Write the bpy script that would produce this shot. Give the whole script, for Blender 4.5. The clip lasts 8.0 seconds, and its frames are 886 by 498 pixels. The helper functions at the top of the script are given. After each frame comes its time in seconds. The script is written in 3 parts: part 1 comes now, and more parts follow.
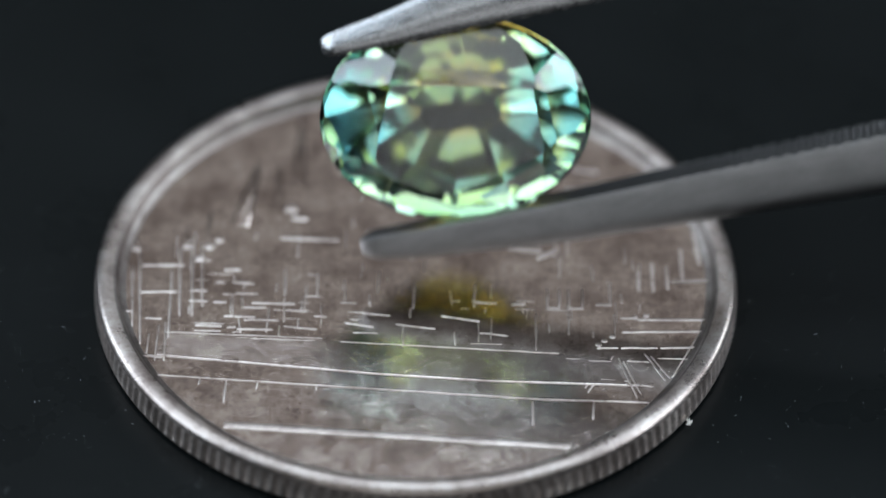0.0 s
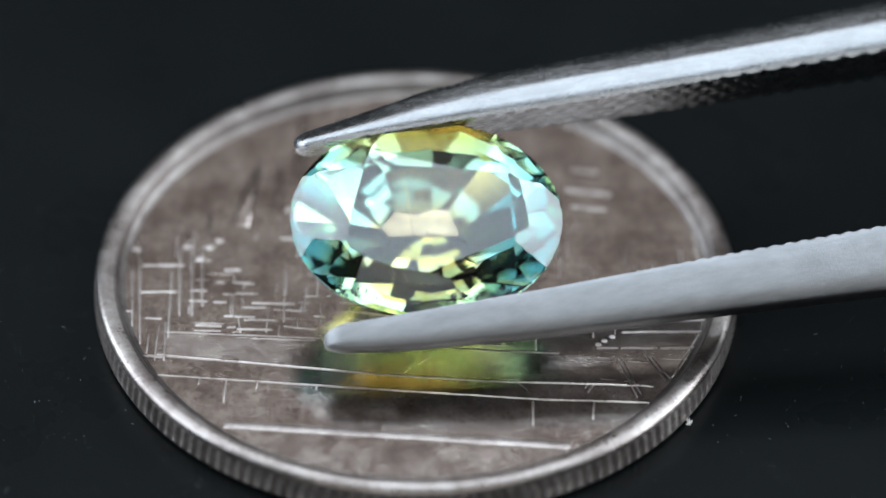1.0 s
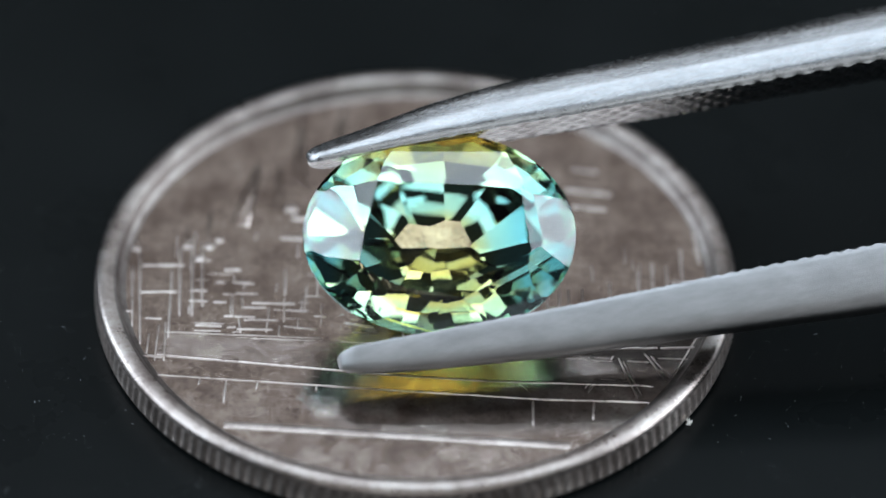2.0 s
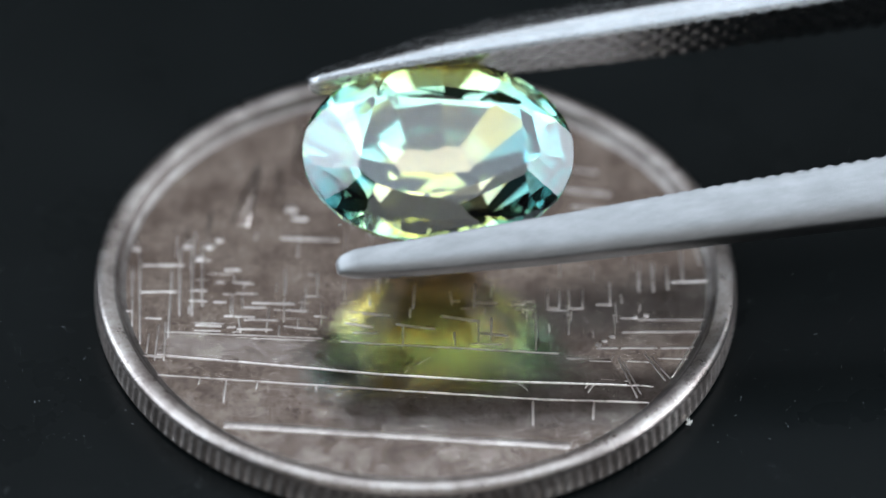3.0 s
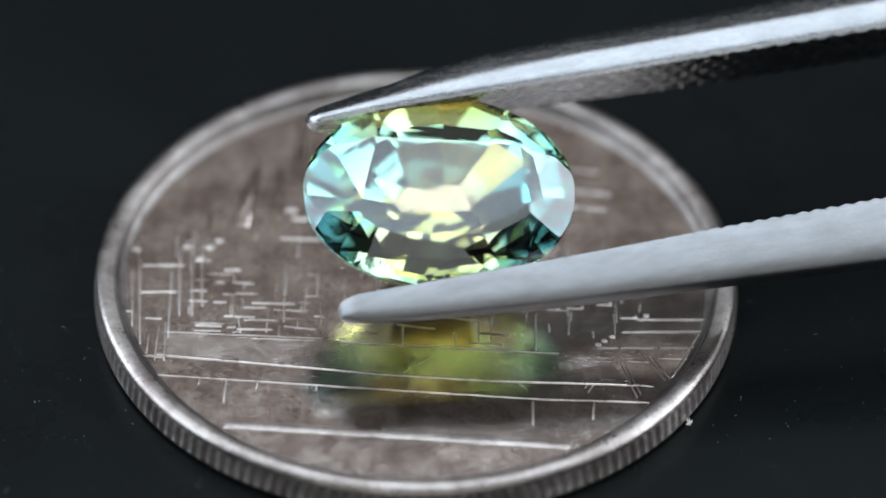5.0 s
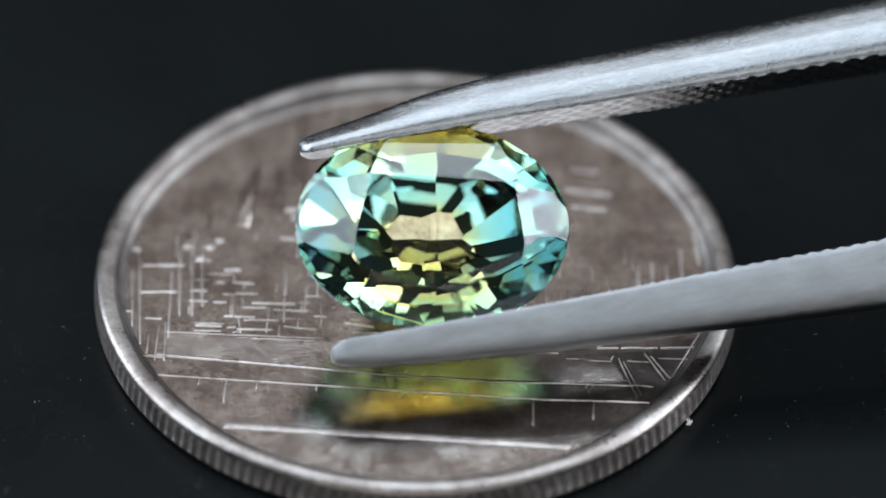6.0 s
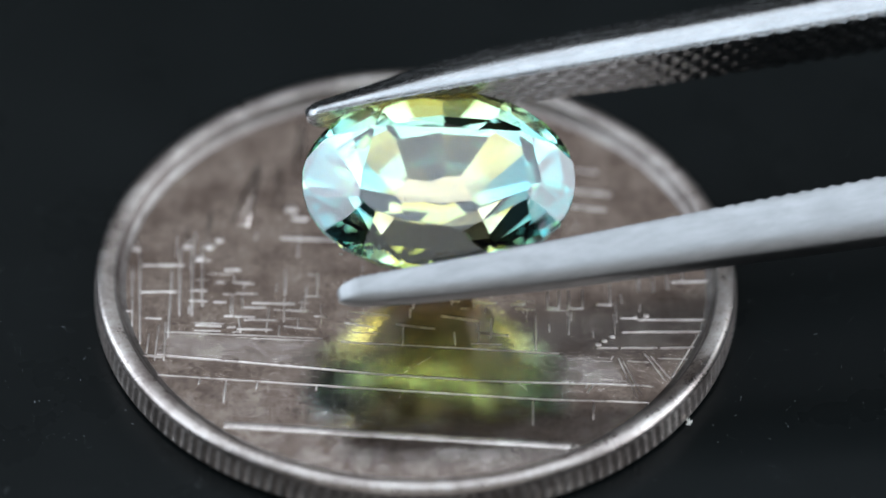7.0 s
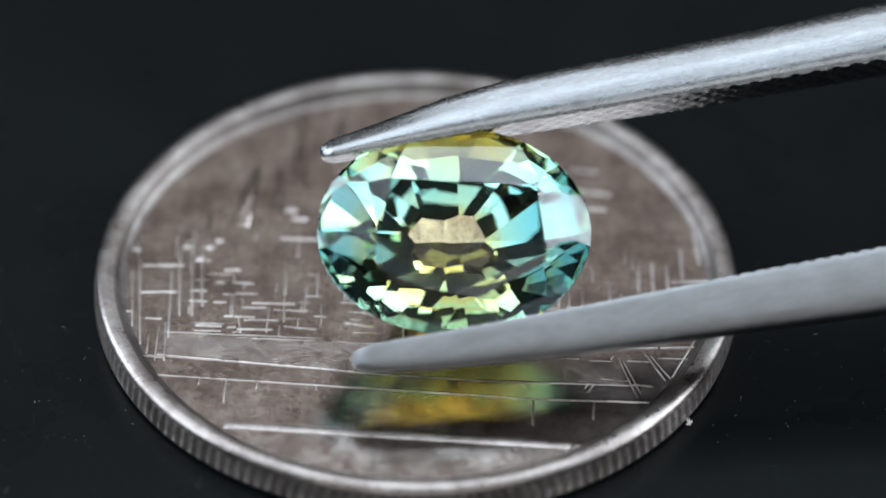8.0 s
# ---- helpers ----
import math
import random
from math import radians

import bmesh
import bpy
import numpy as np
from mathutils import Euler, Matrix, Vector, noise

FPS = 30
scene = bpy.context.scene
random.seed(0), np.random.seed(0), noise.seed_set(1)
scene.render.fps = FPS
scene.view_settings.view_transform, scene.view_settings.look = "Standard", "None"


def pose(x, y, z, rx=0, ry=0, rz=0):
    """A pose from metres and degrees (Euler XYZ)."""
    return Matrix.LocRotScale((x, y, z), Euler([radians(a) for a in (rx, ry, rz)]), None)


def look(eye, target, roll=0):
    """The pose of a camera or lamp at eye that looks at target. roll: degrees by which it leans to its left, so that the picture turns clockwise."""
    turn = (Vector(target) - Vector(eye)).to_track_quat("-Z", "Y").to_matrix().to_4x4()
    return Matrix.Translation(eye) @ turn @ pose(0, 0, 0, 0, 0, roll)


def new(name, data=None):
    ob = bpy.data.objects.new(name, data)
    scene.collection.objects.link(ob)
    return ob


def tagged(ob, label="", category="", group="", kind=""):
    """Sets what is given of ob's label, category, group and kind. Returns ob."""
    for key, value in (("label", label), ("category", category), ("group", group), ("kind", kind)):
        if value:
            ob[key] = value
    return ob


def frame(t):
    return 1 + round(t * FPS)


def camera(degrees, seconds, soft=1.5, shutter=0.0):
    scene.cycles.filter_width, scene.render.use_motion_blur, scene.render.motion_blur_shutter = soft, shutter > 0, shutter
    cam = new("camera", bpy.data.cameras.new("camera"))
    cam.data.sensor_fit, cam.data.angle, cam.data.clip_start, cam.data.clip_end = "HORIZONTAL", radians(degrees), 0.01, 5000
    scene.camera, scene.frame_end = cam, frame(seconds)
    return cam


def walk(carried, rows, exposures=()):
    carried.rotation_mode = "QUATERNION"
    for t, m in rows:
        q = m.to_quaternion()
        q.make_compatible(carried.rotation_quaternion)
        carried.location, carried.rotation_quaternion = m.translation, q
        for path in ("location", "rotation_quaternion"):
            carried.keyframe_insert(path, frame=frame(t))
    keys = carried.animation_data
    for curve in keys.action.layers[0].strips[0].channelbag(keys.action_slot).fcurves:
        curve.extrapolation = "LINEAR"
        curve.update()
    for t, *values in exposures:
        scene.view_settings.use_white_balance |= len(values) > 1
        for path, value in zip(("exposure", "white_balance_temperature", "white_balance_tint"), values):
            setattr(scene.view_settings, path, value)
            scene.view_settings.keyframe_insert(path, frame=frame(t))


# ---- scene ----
# camera: a macro lens on a tripod, looking down at a coin
MM = 0.001
cam = camera(10.0, 8.0, soft=1.5, shutter=0.4)
EYE = Vector((0.825, -118.979, 105.458)) * MM
AIM = Vector((0.825, 0.431, 2.098)) * MM
VIEW = look(EYE, AIM, 0.917)
cam.data.dof.use_dof = True
cam.data.dof.focus_distance = 0.1551
cam.data.dof.aperture_fstop = 28.0
walk(cam, [(0.0, VIEW), (8.0, VIEW)])

# a dim room; unseen lamps: softboxes over the photo table and at both sides, a lit panel behind, a strip and a low fill
# added in front
world = bpy.data.worlds.new("world")
scene.world = world
world.use_nodes = True
world.node_tree.nodes["Background"].inputs[0].default_value = (0.80, 0.93, 1.0, 1)
world.node_tree.nodes["Background"].inputs[1].default_value = 0.045


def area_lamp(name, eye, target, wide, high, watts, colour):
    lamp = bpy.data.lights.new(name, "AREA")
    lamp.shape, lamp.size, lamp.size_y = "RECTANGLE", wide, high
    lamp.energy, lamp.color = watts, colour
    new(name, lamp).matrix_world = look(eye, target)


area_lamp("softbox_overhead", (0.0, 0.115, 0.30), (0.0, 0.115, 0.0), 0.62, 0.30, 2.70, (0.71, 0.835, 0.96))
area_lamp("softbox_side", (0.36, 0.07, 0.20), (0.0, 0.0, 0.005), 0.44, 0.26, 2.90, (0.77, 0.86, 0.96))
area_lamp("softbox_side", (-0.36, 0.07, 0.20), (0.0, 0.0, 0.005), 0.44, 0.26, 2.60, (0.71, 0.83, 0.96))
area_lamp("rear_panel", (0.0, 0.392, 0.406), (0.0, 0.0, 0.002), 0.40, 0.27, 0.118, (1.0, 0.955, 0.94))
# two added front fills, lightening the lower arm and its image in the coin
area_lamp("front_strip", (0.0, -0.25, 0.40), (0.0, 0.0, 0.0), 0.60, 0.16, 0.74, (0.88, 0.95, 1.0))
area_lamp("front_fill", (0.0, -0.60, 0.20), (0.0, 0.0, 0.0), 0.80, 0.32, 1.05, (0.92, 0.96, 1.0))
scene.view_settings.exposure = -0.34


# ---- materials ----
def material(name):
    m = bpy.data.materials.new(name)
    m.use_nodes = True
    t = m.node_tree
    return m, t, t.nodes["Principled BSDF"]


def node(t, kind, **values):
    n = t.nodes.new(kind)
    for key, value in values.items():
        n.inputs[key.replace("_", " ")].default_value = value
    return n


def coords(t, sx=1000.0, sy=1000.0, sz=1000.0):
    """Object coordinates in millimetres."""
    c, m = t.nodes.new("ShaderNodeTexCoord"), t.nodes.new("ShaderNodeMapping")
    m.inputs["Scale"].default_value = (sx, sy, sz)
    t.links.new(c.outputs["Object"], m.inputs["Vector"])
    return m.outputs["Vector"]


def noise_tex(t, where, scale, detail=4.0, rough=0.55):
    n = node(t, "ShaderNodeTexNoise", Scale=scale, Detail=detail, Roughness=rough)
    t.links.new(where, n.inputs["Vector"])
    return n.outputs["Fac"]


def ramp(t, fac, *stops):
    r = t.nodes.new("ShaderNodeValToRGB")
    while len(r.color_ramp.elements) < len(stops):
        r.color_ramp.elements.new(0.5)
    for e, (at, c) in zip(r.color_ramp.elements, stops):
        e.position, e.color = at, (*c, 1) if len(c) == 3 else c
    t.links.new(fac, r.inputs["Fac"])
    return r.outputs["Color"]


def grey(v):
    return (v, v, v)


def bump(t, bsdf, height, strength, distance):
    b = node(t, "ShaderNodeBump", Strength=strength, Distance=distance)
    t.links.new(height, b.inputs["Height"])
    t.links.new(b.outputs["Normal"], bsdf.inputs["Normal"])
    return b


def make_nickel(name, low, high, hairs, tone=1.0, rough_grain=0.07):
    """Worn cupronickel: dull brown patina in patches, dark pits, fine grain and hairlines. tone lifts or lowers the
    base to suit how a part is lit.
    """
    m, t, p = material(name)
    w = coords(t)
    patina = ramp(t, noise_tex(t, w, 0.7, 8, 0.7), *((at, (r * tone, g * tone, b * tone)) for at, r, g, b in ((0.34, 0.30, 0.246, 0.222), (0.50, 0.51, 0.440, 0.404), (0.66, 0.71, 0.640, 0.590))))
    specks = ramp(t, noise_tex(t, w, 7.0, 6, 0.75), (0.34, (0.38, 0.32, 0.29)), (0.46, (1.0, 1.0, 1.0)))
    streaks = ramp(t, noise_tex(t, coords(t, 5000.0, 500.0, 1000.0), 1.0, 4, 0.6), (0.30, (0.70, 0.66, 0.63)), (0.55, (1.0, 1.0, 1.0)))
    colour = patina
    for layer, amount in ((specks, 0.75), (streaks, hairs)):
        mix = t.nodes.new("ShaderNodeMix")
        mix.data_type, mix.blend_type = "RGBA", "MULTIPLY"
        mix.inputs[0].default_value = amount
        t.links.new(colour, mix.inputs[6])
        t.links.new(layer, mix.inputs[7])
        colour = mix.outputs[2]
    t.links.new(colour, p.inputs["Base Color"])
    t.links.new(ramp(t, noise_tex(t, w, 1.1, 8, 0.7), (0.32, grey(0.975)), (0.60, grey(1.0))), p.inputs["Metallic"])
    t.links.new(ramp(t, noise_tex(t, w, 1.6, 8, 0.7), (0.32, grey(low)), (0.70, grey(high))), p.inputs["Roughness"])
    hair = noise_tex(t, coords(t, 8000.0, 500.0, 1000.0), 1.0, 5)
    b = bump(t, p, hair, 0.05, 0.00003)
    grain = node(t, "ShaderNodeBump", Strength=rough_grain, Distance=0.00004)
    t.links.new(noise_tex(t, w, 20.0, 6, 0.75), grain.inputs["Height"])
    t.links.new(grain.outputs["Normal"], b.inputs["Normal"])
    dents = node(t, "ShaderNodeBump", Strength=0.04, Distance=0.00012)
    t.links.new(noise_tex(t, w, 2.2, 4), dents.inputs["Height"])
    t.links.new(dents.outputs["Normal"], grain.inputs["Normal"])
    return m


def make_steel(name, base, low, high, along, pitted):
    """Satin stainless steel with grain along the arm."""
    m, t, p = material(name)
    w = coords(t)
    t.links.new(ramp(t, noise_tex(t, coords(t, 500.0, 1600.0, 1600.0), 1.6, 8, 0.7), (0.3, (base * 0.82, base * 0.815, base * 0.82)), (0.7, (base * 1.11, base * 1.10, base * 1.105))), p.inputs["Base Color"])
    p.inputs["Metallic"].default_value = 1
    t.links.new(ramp(t, noise_tex(t, coords(t, 700.0, 2600.0, 2600.0), 2.0, 8, 0.75), (0.3, grey(low)), (0.7, grey(high))), p.inputs["Roughness"])
    grain = noise_tex(t, coords(t, along, 9000.0, 9000.0), 1.0, 4)
    b = bump(t, p, grain, 0.05, 0.00003)
    pits = node(t, "ShaderNodeBump", Strength=pitted, Distance=0.00003)
    t.links.new(noise_tex(t, w, 13.0, 6, 0.8), pits.inputs["Height"])
    t.links.new(pits.outputs["Normal"], b.inputs["Normal"])
    return m


def make_black_board():
    """Glossy black acrylic, faint smears and fine scratches."""
    m, t, p = material("black_acrylic")
    w = coords(t)
    t.links.new(ramp(t, noise_tex(t, w, 0.05, 4), (0.3, (0.0022, 0.0029, 0.0030)), (0.7, (0.0042, 0.0051, 0.0052))), p.inputs["Base Color"])
    t.links.new(ramp(t, noise_tex(t, w, 0.25, 5), (0.3, grey(0.24)), (0.7, grey(0.36))), p.inputs["Roughness"])
    p.inputs["Specular IOR Level"].default_value = 0.047
    bump(t, p, noise_tex(t, w, 3.0, 6), 0.05, 0.00005)
    return m


def make_sapphire(name, upper):
    """Colour-zoned sapphire: teal ends, olive-yellow along one side."""
    m, t, p = material(name)
    t.nodes.remove(p)
    g, gloss = node(t, "ShaderNodeBsdfRefraction", Roughness=0.0, IOR=1.77), node(t, "ShaderNodeBsdfGlossy", Roughness=0.04 if upper else 0.0)
    w = coords(t)
    sep = t.nodes.new("ShaderNodeSeparateXYZ")
    t.links.new(w, sep.inputs[0])

    def span(value, low, high):
        r = t.nodes.new("ShaderNodeMapRange")
        r.inputs["From Min"].default_value, r.inputs["From Max"].default_value = low, high
        t.links.new(value, r.inputs["Value"])
        return r.outputs[0]

    def mixed(fac, one, two):
        x = t.nodes.new("ShaderNodeMix")
        x.data_type = "RGBA"
        t.links.new(fac, x.inputs[0])
        for slot, c in ((6, one), (7, two)):
            if isinstance(c, tuple):
                x.inputs[slot].default_value = (*c, 1)
            else:
                t.links.new(c, x.inputs[slot])
        return x.outputs[2]

    ends = t.nodes.new("ShaderNodeMath")
    ends.operation = "ABSOLUTE"
    t.links.new(sep.outputs["X"], ends.inputs[0])
    if upper:
        colour = ramp(t, span(sep.outputs["Y"], -3.4, 3.4), (0.05, (0.50, 0.82, 0.88)), (0.30, (0.70, 0.86, 0.87)), (0.66, (0.77, 0.85, 0.80)), (0.90, (0.78, 0.75, 0.44)))
        t.links.new(mixed(span(ends.outputs[0], 1.6, 3.6), colour, (0.62, 0.80, 0.82)), g.inputs["Color"])
        gloss.inputs["Color"].default_value = (1, 1, 1, 1)
    else:
        zone = ramp(t, span(sep.outputs["Y"], -3.4, 3.4), (0.05, (0.58, 0.81, 0.79)), (0.32, (0.78, 0.83, 0.66)), (0.72, (0.76, 0.85, 0.82)), (0.93, (0.88, 0.82, 0.46)))
        zone = mixed(span(ends.outputs[0], 1.3, 3.0), zone, (0.56, 0.84, 0.88))
        # amber at the keel is tinted in for the brown coin showing through
        t.links.new(mixed(span(sep.outputs["Z"], -2.8, -3.1), zone, (0.88, 0.74, 0.48)), gloss.inputs["Color"])
        below = mixed(span(ends.outputs[0], 2.0, 3.6), (0.88, 0.78, 0.32), (0.52, 0.72, 0.60))
        t.links.new(mixed(span(sep.outputs["Z"], -2.7, -3.1), below, (0.78, 0.62, 0.40)), g.inputs["Color"])
    fresnel, both = node(t, "ShaderNodeFresnel", IOR=1.77), t.nodes.new("ShaderNodeMixShader")
    t.links.new(fresnel.outputs[0], both.inputs[0])
    t.links.new(g.outputs[0], both.inputs[1])
    t.links.new(gloss.outputs[0], both.inputs[2])
    t.links.new(both.outputs[0], t.nodes["Material Output"].inputs["Surface"])
    return m


def make_plain(name, colour, rough):
    m, t, p = material(name)
    t.links.new(ramp(t, noise_tex(t, coords(t), 8.0), (0.3, tuple(c * 0.8 for c in colour)), (0.7, colour)), p.inputs["Base Color"])
    p.inputs["Roughness"].default_value = rough
    return m


NICKEL = make_nickel("worn_nickel", 0.03, 0.10, 0.35, 1.08)
# rim base darkened to offset the strong softbox light on it
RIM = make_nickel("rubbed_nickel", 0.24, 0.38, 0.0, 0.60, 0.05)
# shade put into the base colour: the wall catches too much overhead light
WALL = make_nickel("shaded_nickel", 0.34, 0.48, 0.0, 0.36, 0.05)
# edge base lightened in place of the light missing on the reeds
EDGE = make_nickel("dull_lit_nickel", 0.36, 0.50, 0.0, 1.28)
PITTED = make_nickel("pitted_nickel", 0.03, 0.10, 0.3, 0.92, 0.14)
RELIEF = make_nickel("struck_nickel", 0.26, 0.40, 0.0, 0.88, 0.05)
STEEL = make_steel("satin_steel", 0.29, 0.19, 0.34, 300.0, 0.16)
SATIN = make_steel("blasted_steel", 0.245, 0.28, 0.44, 600.0, 0.45)
BOARD = make_black_board()
SAPPHIRE_CROWN = make_sapphire("sapphire_crown", True)
SAPPHIRE = make_sapphire("sapphire_pavilion", False)
VEIL = make_plain("pale_veil", (0.62, 0.72, 0.66), 0.4)
LINT = make_plain("pale_lint", (0.75, 0.74, 0.70), 0.9)
DUST = make_plain("grey_dust", (0.72, 0.78, 0.84), 0.9)


# ---- building helpers ----
def part(name, bm, mat, parent=None, label="", smooth=True):
    data = bpy.data.meshes.new(name)
    bmesh.ops.recalc_face_normals(bm, faces=bm.faces)
    bm.to_mesh(data)
    bm.free()
    data.materials.append(mat)
    for f in data.polygons:
        f.use_smooth = smooth
    ob = new(name, data)
    if parent:
        ob.parent = parent
    if label:
        ob["label"] = label
    return ob


def empty(name, m=None):
    ob = new(name)
    ob.empty_display_size = 0.002
    if m is not None:
        ob.matrix_world = m
    return ob


def loft(bm, rings, closed=True):
    """Skin between rings of equally many points; caps both ends when closed."""
    vs = [[bm.verts.new(p) for p in ring] for ring in rings]
    n = len(vs[0])
    for a, b in zip(vs, vs[1:]):
        for i in range(n):
            j = (i + 1) % n
            bm.faces.new((a[i], a[j], b[j], b[i]))
    if closed:
        bm.faces.new(vs[0])
        bm.faces.new(vs[-1])
    return vs


# heights of the board's top and of the coin's field, in mm
FIELD, FLOOR = 1.18, 0.40


# ---- the black board ----
def build_ground():
    bm = bmesh.new()
    bmesh.ops.create_cube(bm, size=1.0, matrix=Matrix.Translation((0, 0.25, -0.006 + FLOOR * MM)) @ Matrix.Diagonal((1.6, 1.6, 0.012, 1)))
    bmesh.ops.bevel(bm, geom=bm.edges[:], offset=0.002, segments=2, affect="EDGES")
    tagged(part("ground", bm, BOARD, smooth=False), "glossy black acrylic board with fine dust and scratches", "tabletop", kind="structure")


build_ground()


# ---- the coin ----
def turned(name, profile, mat, coin, label=""):
    """A ring or disc turned round the coin's axis; the third number of a profile point is the depth of the reeding there."""
    reeds, per = 172, 8
    n = reeds * per
    bm = bmesh.new()
    rings = []
    for r, z, groove in profile:
        if r == 0.0:
            rings.append([bm.verts.new((0, 0, z * MM))])
            continue
        ring = []
        for i in range(n):
            a = 2 * math.pi * i / n
            r2 = r - (0.0, 0.0, 0.0, 0.012, 0.045, 0.062, 0.062, 0.045)[i % per] * groove
            ring.append(bm.verts.new((r2 * math.cos(a) * MM, r2 * math.sin(a) * MM, z * MM)))
        rings.append(ring)
    for a, b in zip(rings, rings[1:]):
        for i in range(n):
            j = (i + 1) % n
            if len(a) == 1:
                bm.faces.new((a[0], b[i], b[j]))
            elif len(b) == 1:
                bm.faces.new((a[i], a[j], b[0]))
            else:
                bm.faces.new((a[i], a[j], b[j], b[i]))
    return part(name, bm, mat, coin, label)


def build_coin_body(coin):
    turned("reverse_face", [(0.0, FLOOR + 0.06, 0), (9.1, FLOOR + 0.06, 0), (9.35, FLOOR, 0), (9.7, FLOOR, 0), (9.90, FLOOR + 0.05, 0), (10.0, FLOOR + 0.14, 0)], NICKEL, coin)
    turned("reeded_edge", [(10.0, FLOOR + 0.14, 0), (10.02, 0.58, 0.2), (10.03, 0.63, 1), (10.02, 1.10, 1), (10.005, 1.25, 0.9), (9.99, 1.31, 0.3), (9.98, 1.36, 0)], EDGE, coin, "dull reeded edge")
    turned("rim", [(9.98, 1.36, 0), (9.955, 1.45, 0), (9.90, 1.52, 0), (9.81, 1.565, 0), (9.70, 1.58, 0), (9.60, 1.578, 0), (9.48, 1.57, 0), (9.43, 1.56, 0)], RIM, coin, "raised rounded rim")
    turned("rim_wall", [(9.43, 1.56, 0), (9.41, 1.553, 0), (9.36, 1.52, 0), (9.32, 1.44, 0), (9.28, 1.34, 0), (9.23, 1.26, 0), (9.15, 1.205, 0), (9.05, FIELD, 0)], WALL, coin, "dull inner wall of the rim, shade in its colour")
    turned("field", [(9.05, FIELD, 0), (8.9, FIELD, 0), (0.0, FIELD, 0)], NICKEL, coin, "mirror-like scuffed field")


def ridge(bm, x0, y0, x1, y1, w, h):
    """A low rounded welt with tapering ends, standing on the field."""
    a, b = Vector((x0, y0, 0)), Vector((x1, y1, 0))
    d = (b - a).normalized()
    side = Vector((-d.y, d.x, 0))
    length = (b - a).length
    flat = abs(d.x) > abs(d.y)
    w, h = (w * 0.40 + 0.018) * (1.0 if flat else 0.8), h * (0.58 if flat else 0.36)
    taper = min(0.07, length * 0.25) / length
    steps = max(3, int(length / 0.35))
    at = [0.0, taper] + [taper + (1 - 2 * taper) * i / steps for i in range(1, steps)] + [1 - taper, 1.0]
    rings = []
    for i, k in enumerate(at):
        end = i in (0, len(at) - 1)
        c = a.lerp(b, k) + side * random.uniform(-0.008, 0.008)
        e = 0.04 if end else random.uniform(0.45, 1.0)
        ring = []
        for u, v in ((-1.0, -0.06), (-0.72, 0.36), (-0.42, 0.80), (-0.14, 0.98), (0.14, 0.98), (0.42, 0.80), (0.72, 0.36), (1.0, -0.06)):
            q = c + side * (u * w * (0.75 + 0.25 * e))
            ring.append(Vector((q.x, q.y, FIELD + v * h * e - (0.001 if end else 0.0))) * MM)
        rings.append(ring)
    loft(bm, rings, closed=False)


def line(coin, name, *shape):
    bm = bmesh.new()
    ridge(bm, *shape)
    part(name, bm, RELIEF, coin)


def knob(coin, x, y, r, h):
    bm = bmesh.new()
    bmesh.ops.create_uvsphere(bm, u_segments=12, v_segments=8, radius=1.0,
                              matrix=Matrix.Translation(Vector((x, y, FIELD)) * MM) @ Matrix.Diagonal((r * MM, r * MM, h * MM, 1)))
    part("finial", bm, RELIEF, coin)


def terrace_relief(coin):
    line(coin, "terrace_line", -8.20, -3.70, -1.06, -4.42, 0.05, 0.05)
    line(coin, "terrace_line", -1.06, -4.42, 2.27, -4.65, 0.05, 0.05)
    line(coin, "terrace_line", 2.27, -4.65, 6.76, -4.75, 0.05, 0.05)
    line(coin, "terrace_line", -7.86, -4.61, -1.34, -5.07, 0.08, 0.07)
    line(coin, "terrace_line", -1.34, -5.07, 3.86, -5.43, 0.07, 0.06)
    line(coin, "terrace_line", 3.86, -5.43, 7.17, -5.50, 0.08, 0.07)
    line(coin, "terrace_line", -7.67, -2.62, -2.85, -2.82, 0.05, 0.05)
    line(coin, "terrace_line", -2.32, -2.96, 0.46, -3.10, 0.05, 0.05)
    line(coin, "terrace_line", 0.46, -3.10, 4.44, -3.34, 0.05, 0.05)
    line(coin, "terrace_line", -5.72, -4.74, -5.77, -5.81, 0.07, 0.05)
    line(coin, "terrace_line", -6.53, -4.68, -6.56, -5.01, 0.06, 0.05)
    line(coin, "terrace_line", 3.64, -5.48, 3.64, -6.64, 0.08, 0.05)
    line(coin, "terrace_line", 5.49, -5.49, 5.45, -6.32, 0.07, 0.05)
    line(coin, "terrace_line", -4.77, -4.82, -4.79, -5.18, 0.06, 0.04)
    line(coin, "terrace_line", -2.96, -4.98, -2.98, -5.23, 0.06, 0.04)
    line(coin, "terrace_line", -8.52, -3.73, -7.74, -3.81, 0.08, 0.06)


def frieze_panel(coin):
    """The long pitted wall between two courses, a little proud of the field."""
    top, low = ((-7.67, -2.62), (-2.9, -2.85), (0.46, -3.10), (4.44, -3.34), (6.0, -3.45)), ((-7.9, -3.70), (-1.06, -4.42), (0.5, -4.52), (2.27, -4.65), (6.5, -4.74))
    bm = bmesh.new()
    rows = [[bm.verts.new(Vector((x, y - d, FIELD + h)) * MM) for x, y in side] for side, d, h in ((top, 0.0, -0.01), (top, 0.05, 0.008), (low, -0.05, 0.008), (low, 0.0, -0.01))]
    for a, b in zip(rows, rows[1:]):
        for i in range(4):
            bm.faces.new((a[i], a[i + 1], b[i + 1], b[i]))
    part("frieze_panel", bm, PITTED, coin, "long pitted wall panel", smooth=False)


def base_line(coin):
    line(coin, "base_line", -5.73, -6.79, 4.77, -7.49, 0.38, 0.018)


